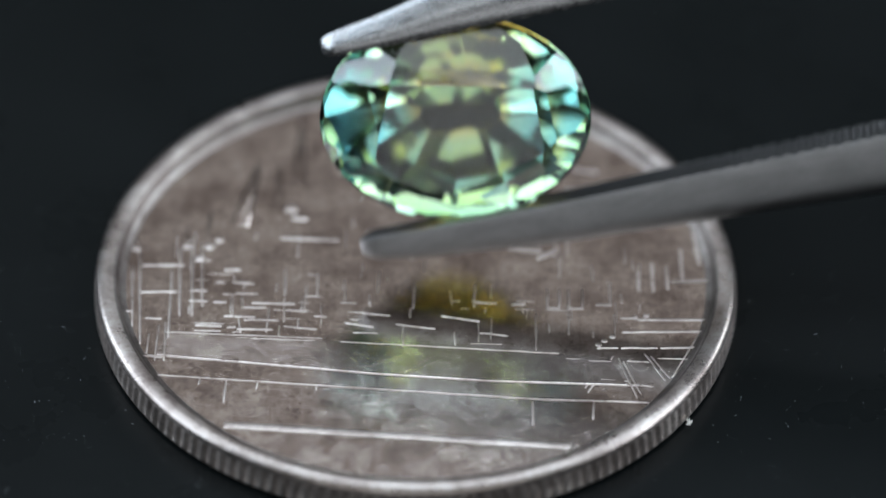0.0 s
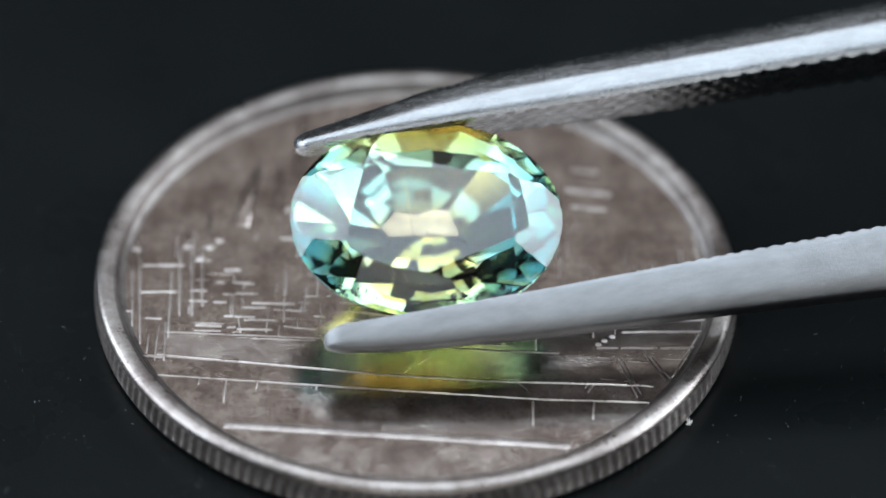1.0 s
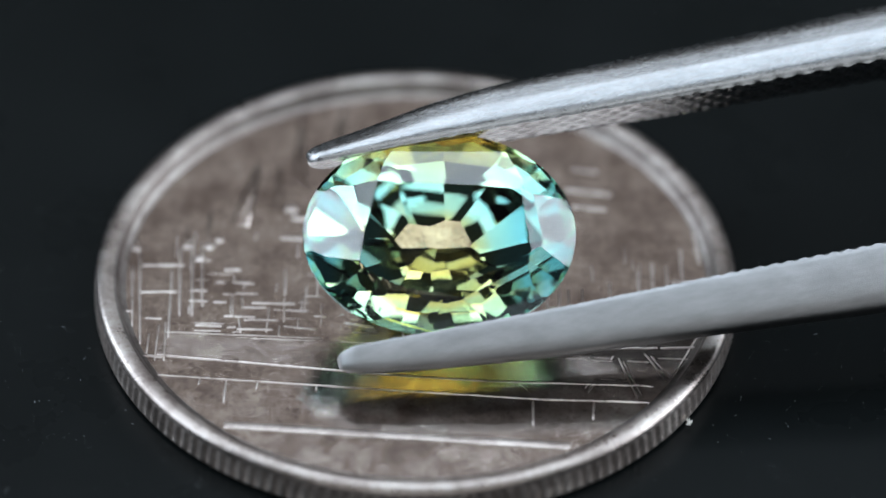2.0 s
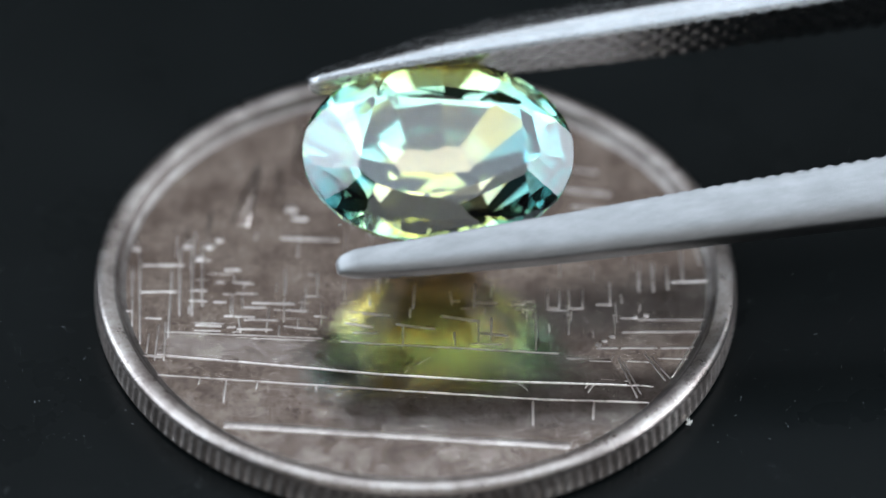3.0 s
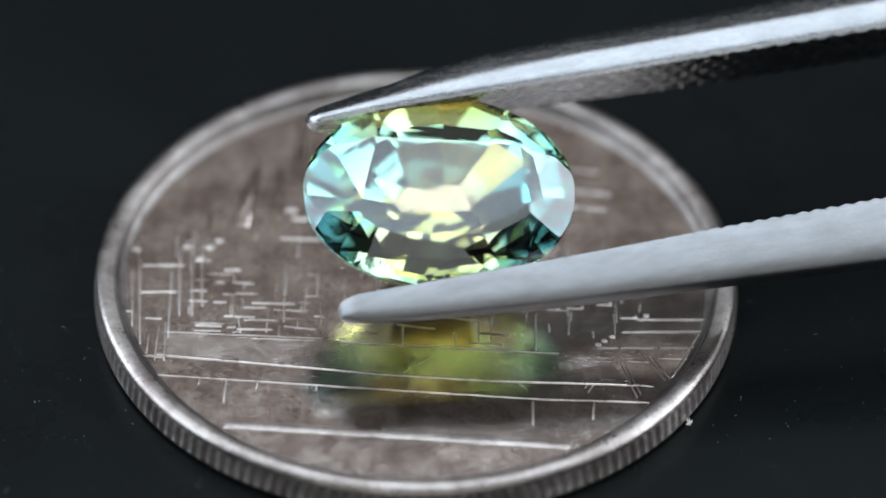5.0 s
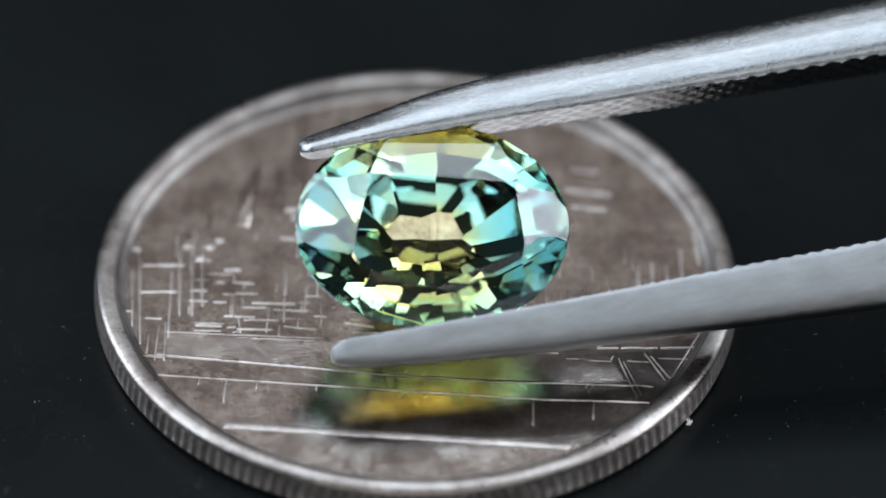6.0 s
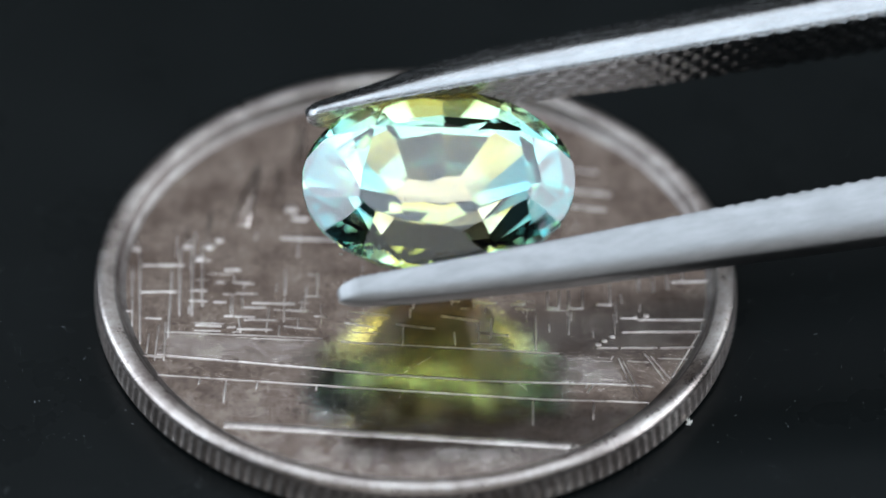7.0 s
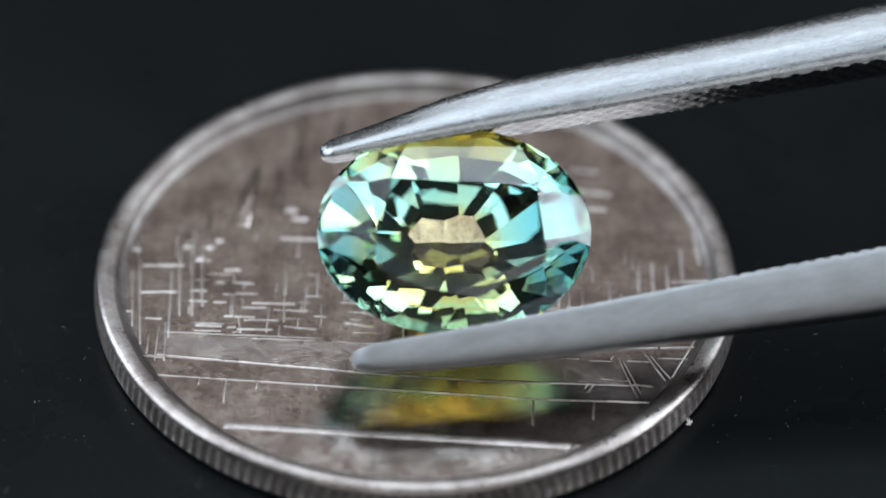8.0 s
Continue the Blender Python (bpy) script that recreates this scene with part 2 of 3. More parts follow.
def gatehouse_relief(coin):
    line(coin, "gatehouse_line", -8.89, 0.47, -8.74, -2.44, 0.09, 0.06)
    line(coin, "gatehouse_line", -8.70, 1.29, -8.45, -3.21, 0.09, 0.06)
    line(coin, "gatehouse_line", -7.64, 0.24, -7.60, -2.93, 0.09, 0.06)
    line(coin, "gatehouse_line", -7.43, 1.32, -7.30, -1.88, 0.09, 0.06)
    line(coin, "gatehouse_line", -8.59, 0.48, -7.25, 0.51, 0.16, 0.07)
    line(coin, "gatehouse_line", -8.64, -0.78, -7.43, -0.75, 0.13, 0.07)
    line(coin, "gatehouse_line", -8.36, -1.98, -7.84, -2.02, 0.11, 0.06)
    line(coin, "gatehouse_line", -9.25, -1.66, -8.81, -1.70, 0.12, 0.06)
    line(coin, "gatehouse_line", -9.45, 0.22, -9.08, 0.23, 0.14, 0.06)
    line(coin, "gatehouse_line", -8.20, -2.68, -8.22, -3.67, 0.07, 0.05)
    line(coin, "gatehouse_line", -7.91, -2.29, -7.96, -3.97, 0.06, 0.05)
    line(coin, "gatehouse_line", -7.71, -2.15, -7.68, -3.97, 0.06, 0.05)
    line(coin, "gatehouse_line", -7.06, 1.87, -6.92, -1.87, 0.09, 0.05)
    line(coin, "gatehouse_line", -6.75, 1.61, -6.61, -1.47, 0.07, 0.05)


def hall_relief(coin):
    line(coin, "roof_course", -7.06, -0.68, -6.49, -0.67, 0.13, 0.07)
    line(coin, "roof_course", -7.04, -1.16, -6.46, -1.17, 0.14, 0.07)
    line(coin, "roof_course", -6.81, -2.29, -5.96, -2.32, 0.12, 0.07)
    line(coin, "roof_course", -5.93, -1.84, -4.93, -1.87, 0.1, 0.06)
    line(coin, "roof_course", -5.82, -2.37, -5.54, -2.36, 0.09, 0.06)
    line(coin, "roof_course", -5.08, -1.22, -3.73, -1.24, 0.1, 0.06)
    line(coin, "roof_course", -5.31, -2.01, -4.23, -2.01, 0.12, 0.07)
    line(coin, "roof_course", -5.52, -2.44, -4.39, -2.44, 0.13, 0.07)
    line(coin, "roof_course", -4.02, -1.51, -3.37, -1.60, 0.1, 0.06)
    line(coin, "roof_course", -3.14, -1.78, -2.73, -1.82, 0.09, 0.06)
    line(coin, "roof_course", -4.08, -2.27, -3.03, -2.40, 0.09, 0.06)
    line(coin, "roof_course", -5.73, -0.25, -5.03, -0.32, 0.12, 0.06)
    line(coin, "roof_course", -6.02, 0.33, -5.49, 0.34, 0.13, 0.06)
    line(coin, "roof_course", -5.62, -0.78, -4.92, -0.79, 0.1, 0.06)
    line(coin, "roof_course", -5.33, -1.44, -4.63, -1.42, 0.1, 0.06)
    line(coin, "roof_course", -6.30, -1.20, -5.87, -1.21, 0.1, 0.05)
    line(coin, "roof_course", -6.26, -0.27, -5.94, -0.26, 0.1, 0.05)
    line(coin, "roof_course", -5.37, -2.62, -5.49, -1.83, 0.06, 0.05)
    line(coin, "roof_course", -4.59, -2.60, -4.53, -1.42, 0.06, 0.05)
    line(coin, "roof_course", -5.10, -2.87, -3.02, -2.92, 0.06, 0.04)
    line(coin, "roof_course", -2.17, -2.07, -1.29, -2.26, 0.09, 0.06)
    line(coin, "roof_course", -1.66, -1.61, -0.78, -1.72, 0.09, 0.06)
    line(coin, "roof_course", -0.60, -2.11, 0.62, -2.29, 0.09, 0.06)
    line(coin, "roof_course", 0.79, -1.68, 2.01, -1.92, 0.1, 0.06)
    line(coin, "roof_course", 2.01, -2.44, 2.88, -2.57, 0.09, 0.06)


def gallery_relief(coin):
    line(coin, "gallery_line", 6.88, -1.72, 9.20, -1.66, 0.13, 0.07)
    line(coin, "gallery_line", 6.40, -2.31, 9.12, -2.22, 0.11, 0.07)
    line(coin, "gallery_line", 5.61, -3.05, 6.27, -3.04, 0.1, 0.06)
    line(coin, "gallery_line", 6.35, -3.04, 7.48, -3.01, 0.11, 0.07)
    line(coin, "gallery_line", 7.57, -3.01, 8.85, -2.95, 0.12, 0.07)
    line(coin, "gallery_line", 7.95, 0.08, 9.49, 0.20, 0.15, 0.06)
    line(coin, "gallery_line", 6.52, -3.63, 7.21, -3.66, 0.06, 0.05)
    line(coin, "gallery_line", 7.47, -3.48, 8.60, -3.50, 0.05, 0.04)
    line(coin, "gallery_line", 6.67, -4.70, 7.32, -4.79, 0.07, 0.05)
    line(coin, "gallery_line", 8.80, -2.28, 7.88, -4.37, 0.06, 0.05)
    line(coin, "gallery_line", 8.97, -2.53, 8.05, -4.41, 0.06, 0.05)
    line(coin, "gallery_line", 9.43, 0.12, 9.24, -2.13, 0.12, 0.06)
    line(coin, "gallery_line", 5.31, -3.66, 6.08, -3.66, 0.05, 0.04)
    line(coin, "gallery_line", 4.62, -3.57, 5.13, -3.58, 0.05, 0.04)


def gable_relief(coin):
    line(coin, "gable_line", 6.12, -3.38, 5.31, -5.11, 0.06, 0.025)
    line(coin, "gable_line", 5.96, -3.54, 5.19, -4.94, 0.05, 0.020)
    line(coin, "gable_line", 6.26, -3.48, 6.81, -5.31, 0.06, 0.025)
    line(coin, "gable_line", 6.41, -3.63, 6.94, -5.15, 0.05, 0.020)
    line(coin, "gable_line", 7.06, -3.25, 7.69, -4.52, 0.07, 0.025)
    line(coin, "gable_line", 7.25, -3.35, 7.85, -4.42, 0.06, 0.020)
    line(coin, "gable_line", 5.64, -4.47, 6.64, -4.55, 0.05, 0.020)


def window_relief(coin):
    line(coin, "window_line", 4.10, -0.33, 4.09, -1.23, 0.08, 0.05)
    line(coin, "window_line", 4.46, -0.33, 4.46, -1.23, 0.08, 0.05)
    line(coin, "window_line", 4.06, -1.24, 4.49, -1.23, 0.1, 0.06)
    line(coin, "window_line", 4.76, -0.32, 4.76, -1.22, 0.08, 0.05)
    line(coin, "window_line", 5.20, -0.31, 5.19, -1.21, 0.08, 0.05)
    line(coin, "window_line", 4.72, -1.25, 5.23, -1.23, 0.1, 0.06)
    line(coin, "window_line", 5.60, -1.04, 6.12, -1.05, 0.11, 0.06)
    line(coin, "window_line", 6.05, 0.03, 6.04, -1.03, 0.08, 0.05)
    line(coin, "window_line", 3.41, -1.09, 2.97, -1.10, 0.1, 0.06)
    line(coin, "window_line", 2.53, -1.06, 1.83, -1.03, 0.1, 0.06)


def spire_relief(coin):
    """Tall pointed towers: broad low welts that taper upwards."""
    for x0, y0, x1, y1, wide, high in ((-3.80, 7.9, -3.80, 4.1, 0.26, 0.075), (-2.42, 8.5, -2.75, 4.9, 0.30, 0.075), (-5.10, 5.5, -5.65, 2.3, 0.36, 0.08),
                                       (-4.45, 5.6, -4.40, 2.6, 0.22, 0.04), (-6.55, 3.2, -6.60, 1.5, 0.14, 0.04), (-8.85, 2.1, -8.80, 1.2, 0.10, 0.03), (-7.25, 2.2, -7.22, 1.4, 0.10, 0.03)):
        bm = bmesh.new()
        rings = []
        for i in range(9):
            k = i / 8
            w, h = wide * (0.25 + 0.75 * k), high * min(1.0, 0.2 + 2.5 * k, 1.6 * (1 - k) + 0.02)
            rings.append([Vector((x0 + (x1 - x0) * k + u * w, y0 + (y1 - y0) * k, FIELD - 0.004 + v * h)) * MM for u, v in ((-1, 0), (-0.6, 0.6), (-0.2, 1), (0.2, 1), (0.6, 0.6), (1, 0))])
        loft(bm, rings, closed=False)
        part("spire", bm, NICKEL, coin)
    line(coin, "spire_line", -3.99, 2.90, -3.45, 2.83, 0.32, 0.040)
    line(coin, "spire_line", -4.3, 1.91, -2.45, 1.85, 0.20, 0.030)


def lettering_relief(coin):
    line(coin, "letter_bar", 4.68, 4.50, 6.20, 4.26, 0.28, 0.011)
    line(coin, "letter_bar", 4.85, 3.67, 6.01, 3.51, 0.22, 0.011)
    line(coin, "letter_bar", 4.87, 5.48, 5.77, 5.37, 0.22, 0.011)
    line(coin, "letter_bar", 6.94, 0.59, 6.96, -0.48, 0.14, 0.011)
    line(coin, "letter_bar", 7.39, 1.00, 7.41, -0.47, 0.14, 0.011)
    line(coin, "letter_bar", 7.83, 0.88, 7.86, -0.32, 0.14, 0.011)
    line(coin, "letter_bar", 8.29, 1.70, 8.34, 0.09, 0.14, 0.011)
    line(coin, "letter_bar", 8.68, 2.80, 8.89, 0.91, 0.14, 0.011)
    line(coin, "letter_bar", 2.88, 1.57, 3.95, 1.46, 0.25, 0.011)
    line(coin, "letter_bar", 3.77, 1.05, 4.48, 1.61, 0.2, 0.011)


def finial_relief(coin):
    knob(coin, -8.81, 1.28, 0.15, 0.022)
    knob(coin, -7.22, 1.40, 0.15, 0.022)
    knob(coin, -6.80, 0.87, 0.15, 0.022)
    knob(coin, -6.51, 1.42, 0.15, 0.022)
    knob(coin, -6.22, 1.75, 0.15, 0.022)
    knob(coin, -4.00, 3.31, 0.22, 0.025)
    knob(coin, 6.81, -1.62, 0.10, 0.018)
    knob(coin, 6.10, -2.52, 0.10, 0.018)
    knob(coin, 5.84, -2.71, 0.10, 0.018)
    knob(coin, 5.66, -2.90, 0.10, 0.018)
    knob(coin, 7.16, -1.53, 0.10, 0.018)


def masonry_relief(bm):
    """Many short courses of the struck buildings."""
    rng = random.Random(7)
    for low, high, left, right in ((-2.9, 1.6, -7.0, -2.2), (-2.9, -0.6, -2.2, 4.6), (-2.6, 0.4, 4.2, 6.6)):
        y = low
        while y < high:
            x = left + rng.uniform(0, 0.5)
            while x < right:
                l = rng.uniform(0.25, 1.0)
                if rng.random() < (0.22 if left < -2.5 else 0.16) and math.hypot(x, y) < 8.2:
                    tilt = y - 0.012 * x + rng.uniform(-0.04, 0.04)
                    ridge(bm, x, tilt, x + l, tilt - 0.015 * l, rng.uniform(0.02, 0.055), rng.uniform(0.015, 0.045))
                x += l + rng.uniform(0.1, 0.5)
            y += rng.uniform(0.26, 0.40)
    for _ in range(70):
        x, y = rng.uniform(-7.6, 7.4), rng.uniform(-2.4, 3.4)
        l = rng.uniform(0.3, 1.2)
        if math.hypot(x, y) < 8.2:
            ridge(bm, x, y, x + rng.uniform(-0.05, 0.05), y - l, rng.uniform(0.02, 0.06), rng.uniform(0.015, 0.05))


def scratch_marks(bm):
    ridge(bm, -0.39, -4.41, 0.55, -3.54, -0.012, 0.025)
    ridge(bm, -0.30, -4.18, 0.05, -3.91, -0.015, 0.02)
    ridge(bm, 1.35, -4.05, 2.10, -4.45, -0.015, 0.02)
    ridge(bm, 3.10, -4.60, 3.50, -5.05, -0.012, 0.02)
    rng = random.Random(11)
    for _ in range(260):
        x, y, a, l = rng.uniform(-7, 7), rng.choice((rng.uniform(-7.8, -1.0), rng.uniform(-5.7, -3.6))), rng.gauss(0.2, 0.8), rng.choice((0.03, 0.04, 0.05, 0.06, 0.08, 0.12, 0.3))
        if math.hypot(x, y) < 8.2:
            ridge(bm, x, y, x + l * math.cos(a), y + l * math.sin(a), rng.uniform(-0.036, -0.030), rng.uniform(0.002, 0.006))


def build_coin():
    coin = tagged(empty("coin"), "worn silvery nickel coin with reeded edge and temple relief", "coin")
    build_coin_body(coin)
    for make in (frieze_panel, terrace_relief, base_line, gatehouse_relief, hall_relief, gallery_relief, gable_relief, window_relief, spire_relief, lettering_relief, finial_relief):
        make(coin)
    for name, make in (("masonry", masonry_relief), ("scuffing", scratch_marks)):
        bm = bmesh.new()
        make(bm)
        tagged(part(name, bm, RELIEF, coin), kind="stuff")
    return coin


build_coin()

# ---- the gem ----
GEM_A, GEM_B = 4.18, 3.25


def cut(bm, n, d):
    """Grind one flat facet: keep n . p < d (millimetres)."""
    n = Vector(n).normalized()
    res = bmesh.ops.bisect_plane(bm, geom=bm.verts[:] + bm.edges[:] + bm.faces[:], plane_co=n * d, plane_no=n, clear_outer=True, dist=1e-5)
    edges = [e for e in res["geom_cut"] if isinstance(e, bmesh.types.BMEdge)]
    if len(edges) > 2:
        bmesh.ops.contextual_create(bm, geom=edges)


def facet(bm, turn, slope, z, ratio=1.0, uneven=0.9, wobble=random.Random(21)):
    """A facet at a turn round the oval, at a slope off the girdle plane, through the oval scaled by ratio at height z."""
    turn += wobble.uniform(-0.035, 0.035)
    slope += wobble.uniform(-uneven, uneven)
    nx, ny = math.cos(turn) / GEM_A, math.sin(turn) / GEM_B
    l = math.hypot(nx, ny)
    nx, ny = nx / l, ny / l
    h = math.hypot(GEM_A * nx, GEM_B * ny) * ratio
    s, c = math.sin(radians(abs(slope))), math.cos(radians(abs(slope)))
    up = 1 if slope > 0 else -1
    cut(bm, (nx * s, ny * s, c * up), h * s + z * c * up)


def kite(bm, corner, z, belt):
    """A main crown facet from a point near the table down to the girdle; gives its turn."""
    turn = math.atan2(corner.y / GEM_B, corner.x / GEM_A)
    n = Vector((math.cos(turn) / GEM_A, math.sin(turn) / GEM_B)).normalized()
    run = math.hypot(GEM_A * n.x, GEM_B * n.y) - corner.dot(n)
    facet(bm, turn, math.degrees(math.atan2(z - belt, run)), belt)
    return turn


def build_gem():
    """Oval mixed cut: brilliant crown, stepped pavilion."""
    bm = bmesh.new()
    n = 72
    rings = [[Vector((GEM_A * math.cos(2 * math.pi * i / n), GEM_B * math.sin(2 * math.pi * i / n), z)) for i in range(n)] for z in (-4.0, 3.0)]
    loft(bm, rings)
    crown_top, belt = 1.0, 0.08
    cut(bm, (0, 0, 1), crown_top)
    # an uneven six-sided table; a kite from each corner, two kites off its long sides
    table = [Vector(p) for p in ((2.45, 1.20), (-1.90, 1.42), (-2.55, -1.05), (-1.75, -1.90), (-0.10, -2.20), (2.75, -0.90))]
    turns = []
    for i, a in enumerate(table):
        b = table[(i + 1) % 6]
        out = Vector((b.y - a.y, a.x - b.x)).normalized()
        s, c = math.sin(radians(21)), math.cos(radians(21))
        cut(bm, (out.x * s, out.y * s, c), a.dot(out) * s + crown_top * c)
        turns.append(kite(bm, a, crown_top, belt))
        if (b - a).length > 2.05:
            turns.append(kite(bm, (a + b) * 0.5 + out * 0.45, crown_top - 0.20, belt))
    turns.sort()
    for i, turn in enumerate(turns):
        d = (turns[(i + 1) % len(turns)] - turn) % (2 * math.pi)
        for k in (0.30, 0.70):
            facet(bm, turn + k * d, 39, belt)
    # pavilion: a steep belt of small facets, two tiers in line below it and a shallow keel
    for i in range(24):
        facet(bm, (i + 0.5) * math.pi / 12, -62, -belt)
    for i in range(12):
        facet(bm, radians(30 * i + 12), -53, -0.81, 0.88, 1.0)
        facet(bm, radians(30 * i + 12), -45.5, -1.93, 0.62, 2.0)
    for turn in (62, 90, 120, 244, 274, 304):
        facet(bm, radians(turn), -27, -3.28, 0.20, 2.0)
    bmesh.ops.remove_doubles(bm, verts=bm.verts[:], dist=0.004)
    bmesh.ops.translate(bm, verts=bm.verts[:], vec=(0.06, 0.0, 0.0))
    bmesh.ops.scale(bm, verts=bm.verts[:], vec=(MM, MM, MM))
    bmesh.ops.recalc_face_normals(bm, faces=bm.faces[:])
    stone = tagged(empty("gemstone"), "faceted oval parti sapphire, teal green and yellow, gripped by tweezers", "gemstone")
    for name, low, high, label in (("table_facet", 0.999, 2, "large flat top facet"), ("crown", 0.05, 0.999, "ring of sloping upper facets"),
                                   ("girdle", -0.05, 0.05, "thin polished rim"), ("pavilion", -2, -0.05, "pointed underside facets")):
        piece = bm.copy()
        bmesh.ops.delete(piece, geom=[f for f in piece.faces if not low < f.normal.z <= high], context="FACES")
        data = bpy.data.meshes.new(name)
        piece.to_mesh(data)
        piece.free()
        data.materials.append(SAPPHIRE_CROWN if low > 0 else SAPPHIRE)
        ob = new(name, data)
        ob.parent, ob["label"] = stone, label
    bm.free()
    rng = random.Random(9)
    veil = bmesh.new()
    for _ in range(46):
        at = Vector((rng.gauss(-2.2, 0.38), rng.gauss(-2.36, 0.10), rng.gauss(-0.04, 0.05))) * MM
        turn = Euler((rng.uniform(0, 3), rng.uniform(0, 3), rng.uniform(0, 3))).to_matrix().to_4x4()
        bmesh.ops.create_icosphere(veil, subdivisions=1, radius=1.0, matrix=Matrix.Translation(at) @ turn @ Matrix.Diagonal((rng.uniform(0.02, 0.12) * MM, rng.uniform(0.01, 0.04) * MM, 0.006 * MM, 1)))
    tagged(part("inclusion", veil, VEIL, stone, "pale feathery flaw"), kind="stuff")
    return stone


gem = build_gem()

# ---- the tweezers ----
def arm_axis(s):
    """How far each arm's inner face lies from the middle line, s mm back from the tip."""
    if s < 22:
        return 2.97
    if s < 70:
        k = (s - 22) / 48
        return 2.97 + 2.0 * math.sin(k * math.pi / 2) ** 2
    k = min(1.0, (s - 70) / 50)
    return 4.97 * (1 - k) ** 1.3 + 0.02


def blend(s, *stops):
    for (s0, v0), (s1, v1) in zip(stops, stops[1:]):
        if s <= s1:
            k = max(0.0, (s - s0) / (s1 - s0))
            return v0 + (v1 - v0) * k
    return stops[-1][1]


def tooth(s, z, edge, p):
    """Crossed knurling on the gripping faces."""
    u, v = (s + z * 0.9) / p, (s - z * 0.9) / p
    a, b = abs(u - math.floor(u) - 0.5) * 2, abs(v - math.floor(v) - 0.5) * 2
    fade = blend(s, (0, 0.02), (2.5, 0.03), (6, 0.07), (10, 0.12), (13, 0.17), (30, 0.17), (32, 0))
    worn = blend(s, (0, 0.1), (9, 0.3), (17, 0.9), (40, 1.0))
    return fade * max(a, b) ** 1.2 * (worn + (0.55 - worn) * edge ** 6)


def arm_rings(side, start):
    """Cross-sections of an arm; side is +1 for the upper arm and -1 for the lower one."""
    rings, s = [], 0.0
    stations = [0.0, 0.02, 0.05, 0.10, 0.17, 0.26, 0.36]
    while stations[-1] < 31:
        stations.append(stations[-1] + 0.08)
    while stations[-1] < 120:
        stations.append(stations[-1] + 1.5)
    for s in stations:
        if side > 0:
            thick = blend(s, (0, 0.58), (2, 0.92), (4, 1.32), (6, 1.54), (8, 1.62), (14, 1.76), (18, 1.92), (40, 2.5), (90, 2.2), (120, 1.7))
            half = blend(s, (0, 0.42), (2, 0.60), (6, 0.78), (10, 0.95), (18, 1.08), (45, 1.7), (80, 3.0), (120, 3.4))
            shift = blend(s, (0, 0.0), (2, -0.02), (6, -0.13), (10, -0.29), (18, -0.42), (45, -0.4), (120, 0.0))
        else:
            half = blend(s, (0, 0.40), (2, 0.52), (6, 0.64), (18, 0.84), (45, 1.8), (80, 3.0), (120, 3.4))
            shift = blend(s, (0, 0.0), (6, 0.08), (18, 0.16), (60, 0.0))
            thick = blend(s, (0, 0.72), (2, 0.98), (6, 1.30), (18, 2.0), (40, 2.0), (90, 1.8), (120, 1.5))
        nose = min(1.0, math.sqrt(max(0.0, 1 - (1 - min(1.0, s / (0.6 if side > 0 else 0.85))) ** 2)) + 0.02)
        thick, half, lift = thick * (0.35 + 0.65 * nose), half * nose, thick * (1 - nose) * 0.32
        base = arm_axis(s) + (0.0 if side > 0 else blend(s, (0, 0.0), (3, 0.06), (7, 0.10), (12, 0.06), (22, 0.0)))
        m = 19
        ring = []
        for i in range(m):
            z = (i / (m - 1) * 2 - 1) * half * 0.95
            ring.append((s, base + lift - tooth(s, z, abs(i / (m - 1) * 2 - 1), 0.64 if side > 0 else 0.46) * nose * (1.0 if side > 0 else 0.80), z + shift))
        if side > 0:
            # rounded near the tip, two flat bevels further back
            k = blend(s, (3, 0.0), (9, 1.0))
            tip = ((0.03, 0.955), (0.08, 1.0), (0.25, 0.985), (0.33, 0.955), (0.41, 0.905), (0.49, 0.835), (0.57, 0.745), (0.64, 0.665), (0.80, 0.465), (0.94, 0.29), (0.985, 0.16))
            bar = ((0.02, 0.975), (0.06, 1.0), (0.20, 0.97), (0.30, 0.95), (0.38, 0.93), (0.44, 0.91), (0.485, 0.885), (0.53, 0.845), (0.75, 0.62), (0.94, 0.42), (0.985, 0.28))
            back = [(p[0] + (q[0] - p[0]) * k, p[1] + (q[1] - p[1]) * k) for p, q in zip(tip, bar)]
        else:
            back = ((0.03, 0.985), (0.07, 1.0), (0.30, 0.995), (0.60, 0.98), (0.72, 0.955), (0.80, 0.915), (0.87, 0.85), (0.93, 0.765), (0.97, 0.68), (1.0, 0.56))
        for t, w in back:
            ring.append((s, base + lift + thick * t, half * w + shift))
        ring.append((s, base + lift + thick, shift))
        for t, w in reversed(back if side > 0 else ((0.03, 0.985), (0.10, 1.0), (0.40, 0.90), (0.80, 0.45))):
            ring.append((s, base + lift + thick * t, -half * w + shift))
        rings.append([Vector((p[0] + start, p[1] * side, p[2])) * MM for p in ring])
    return rings


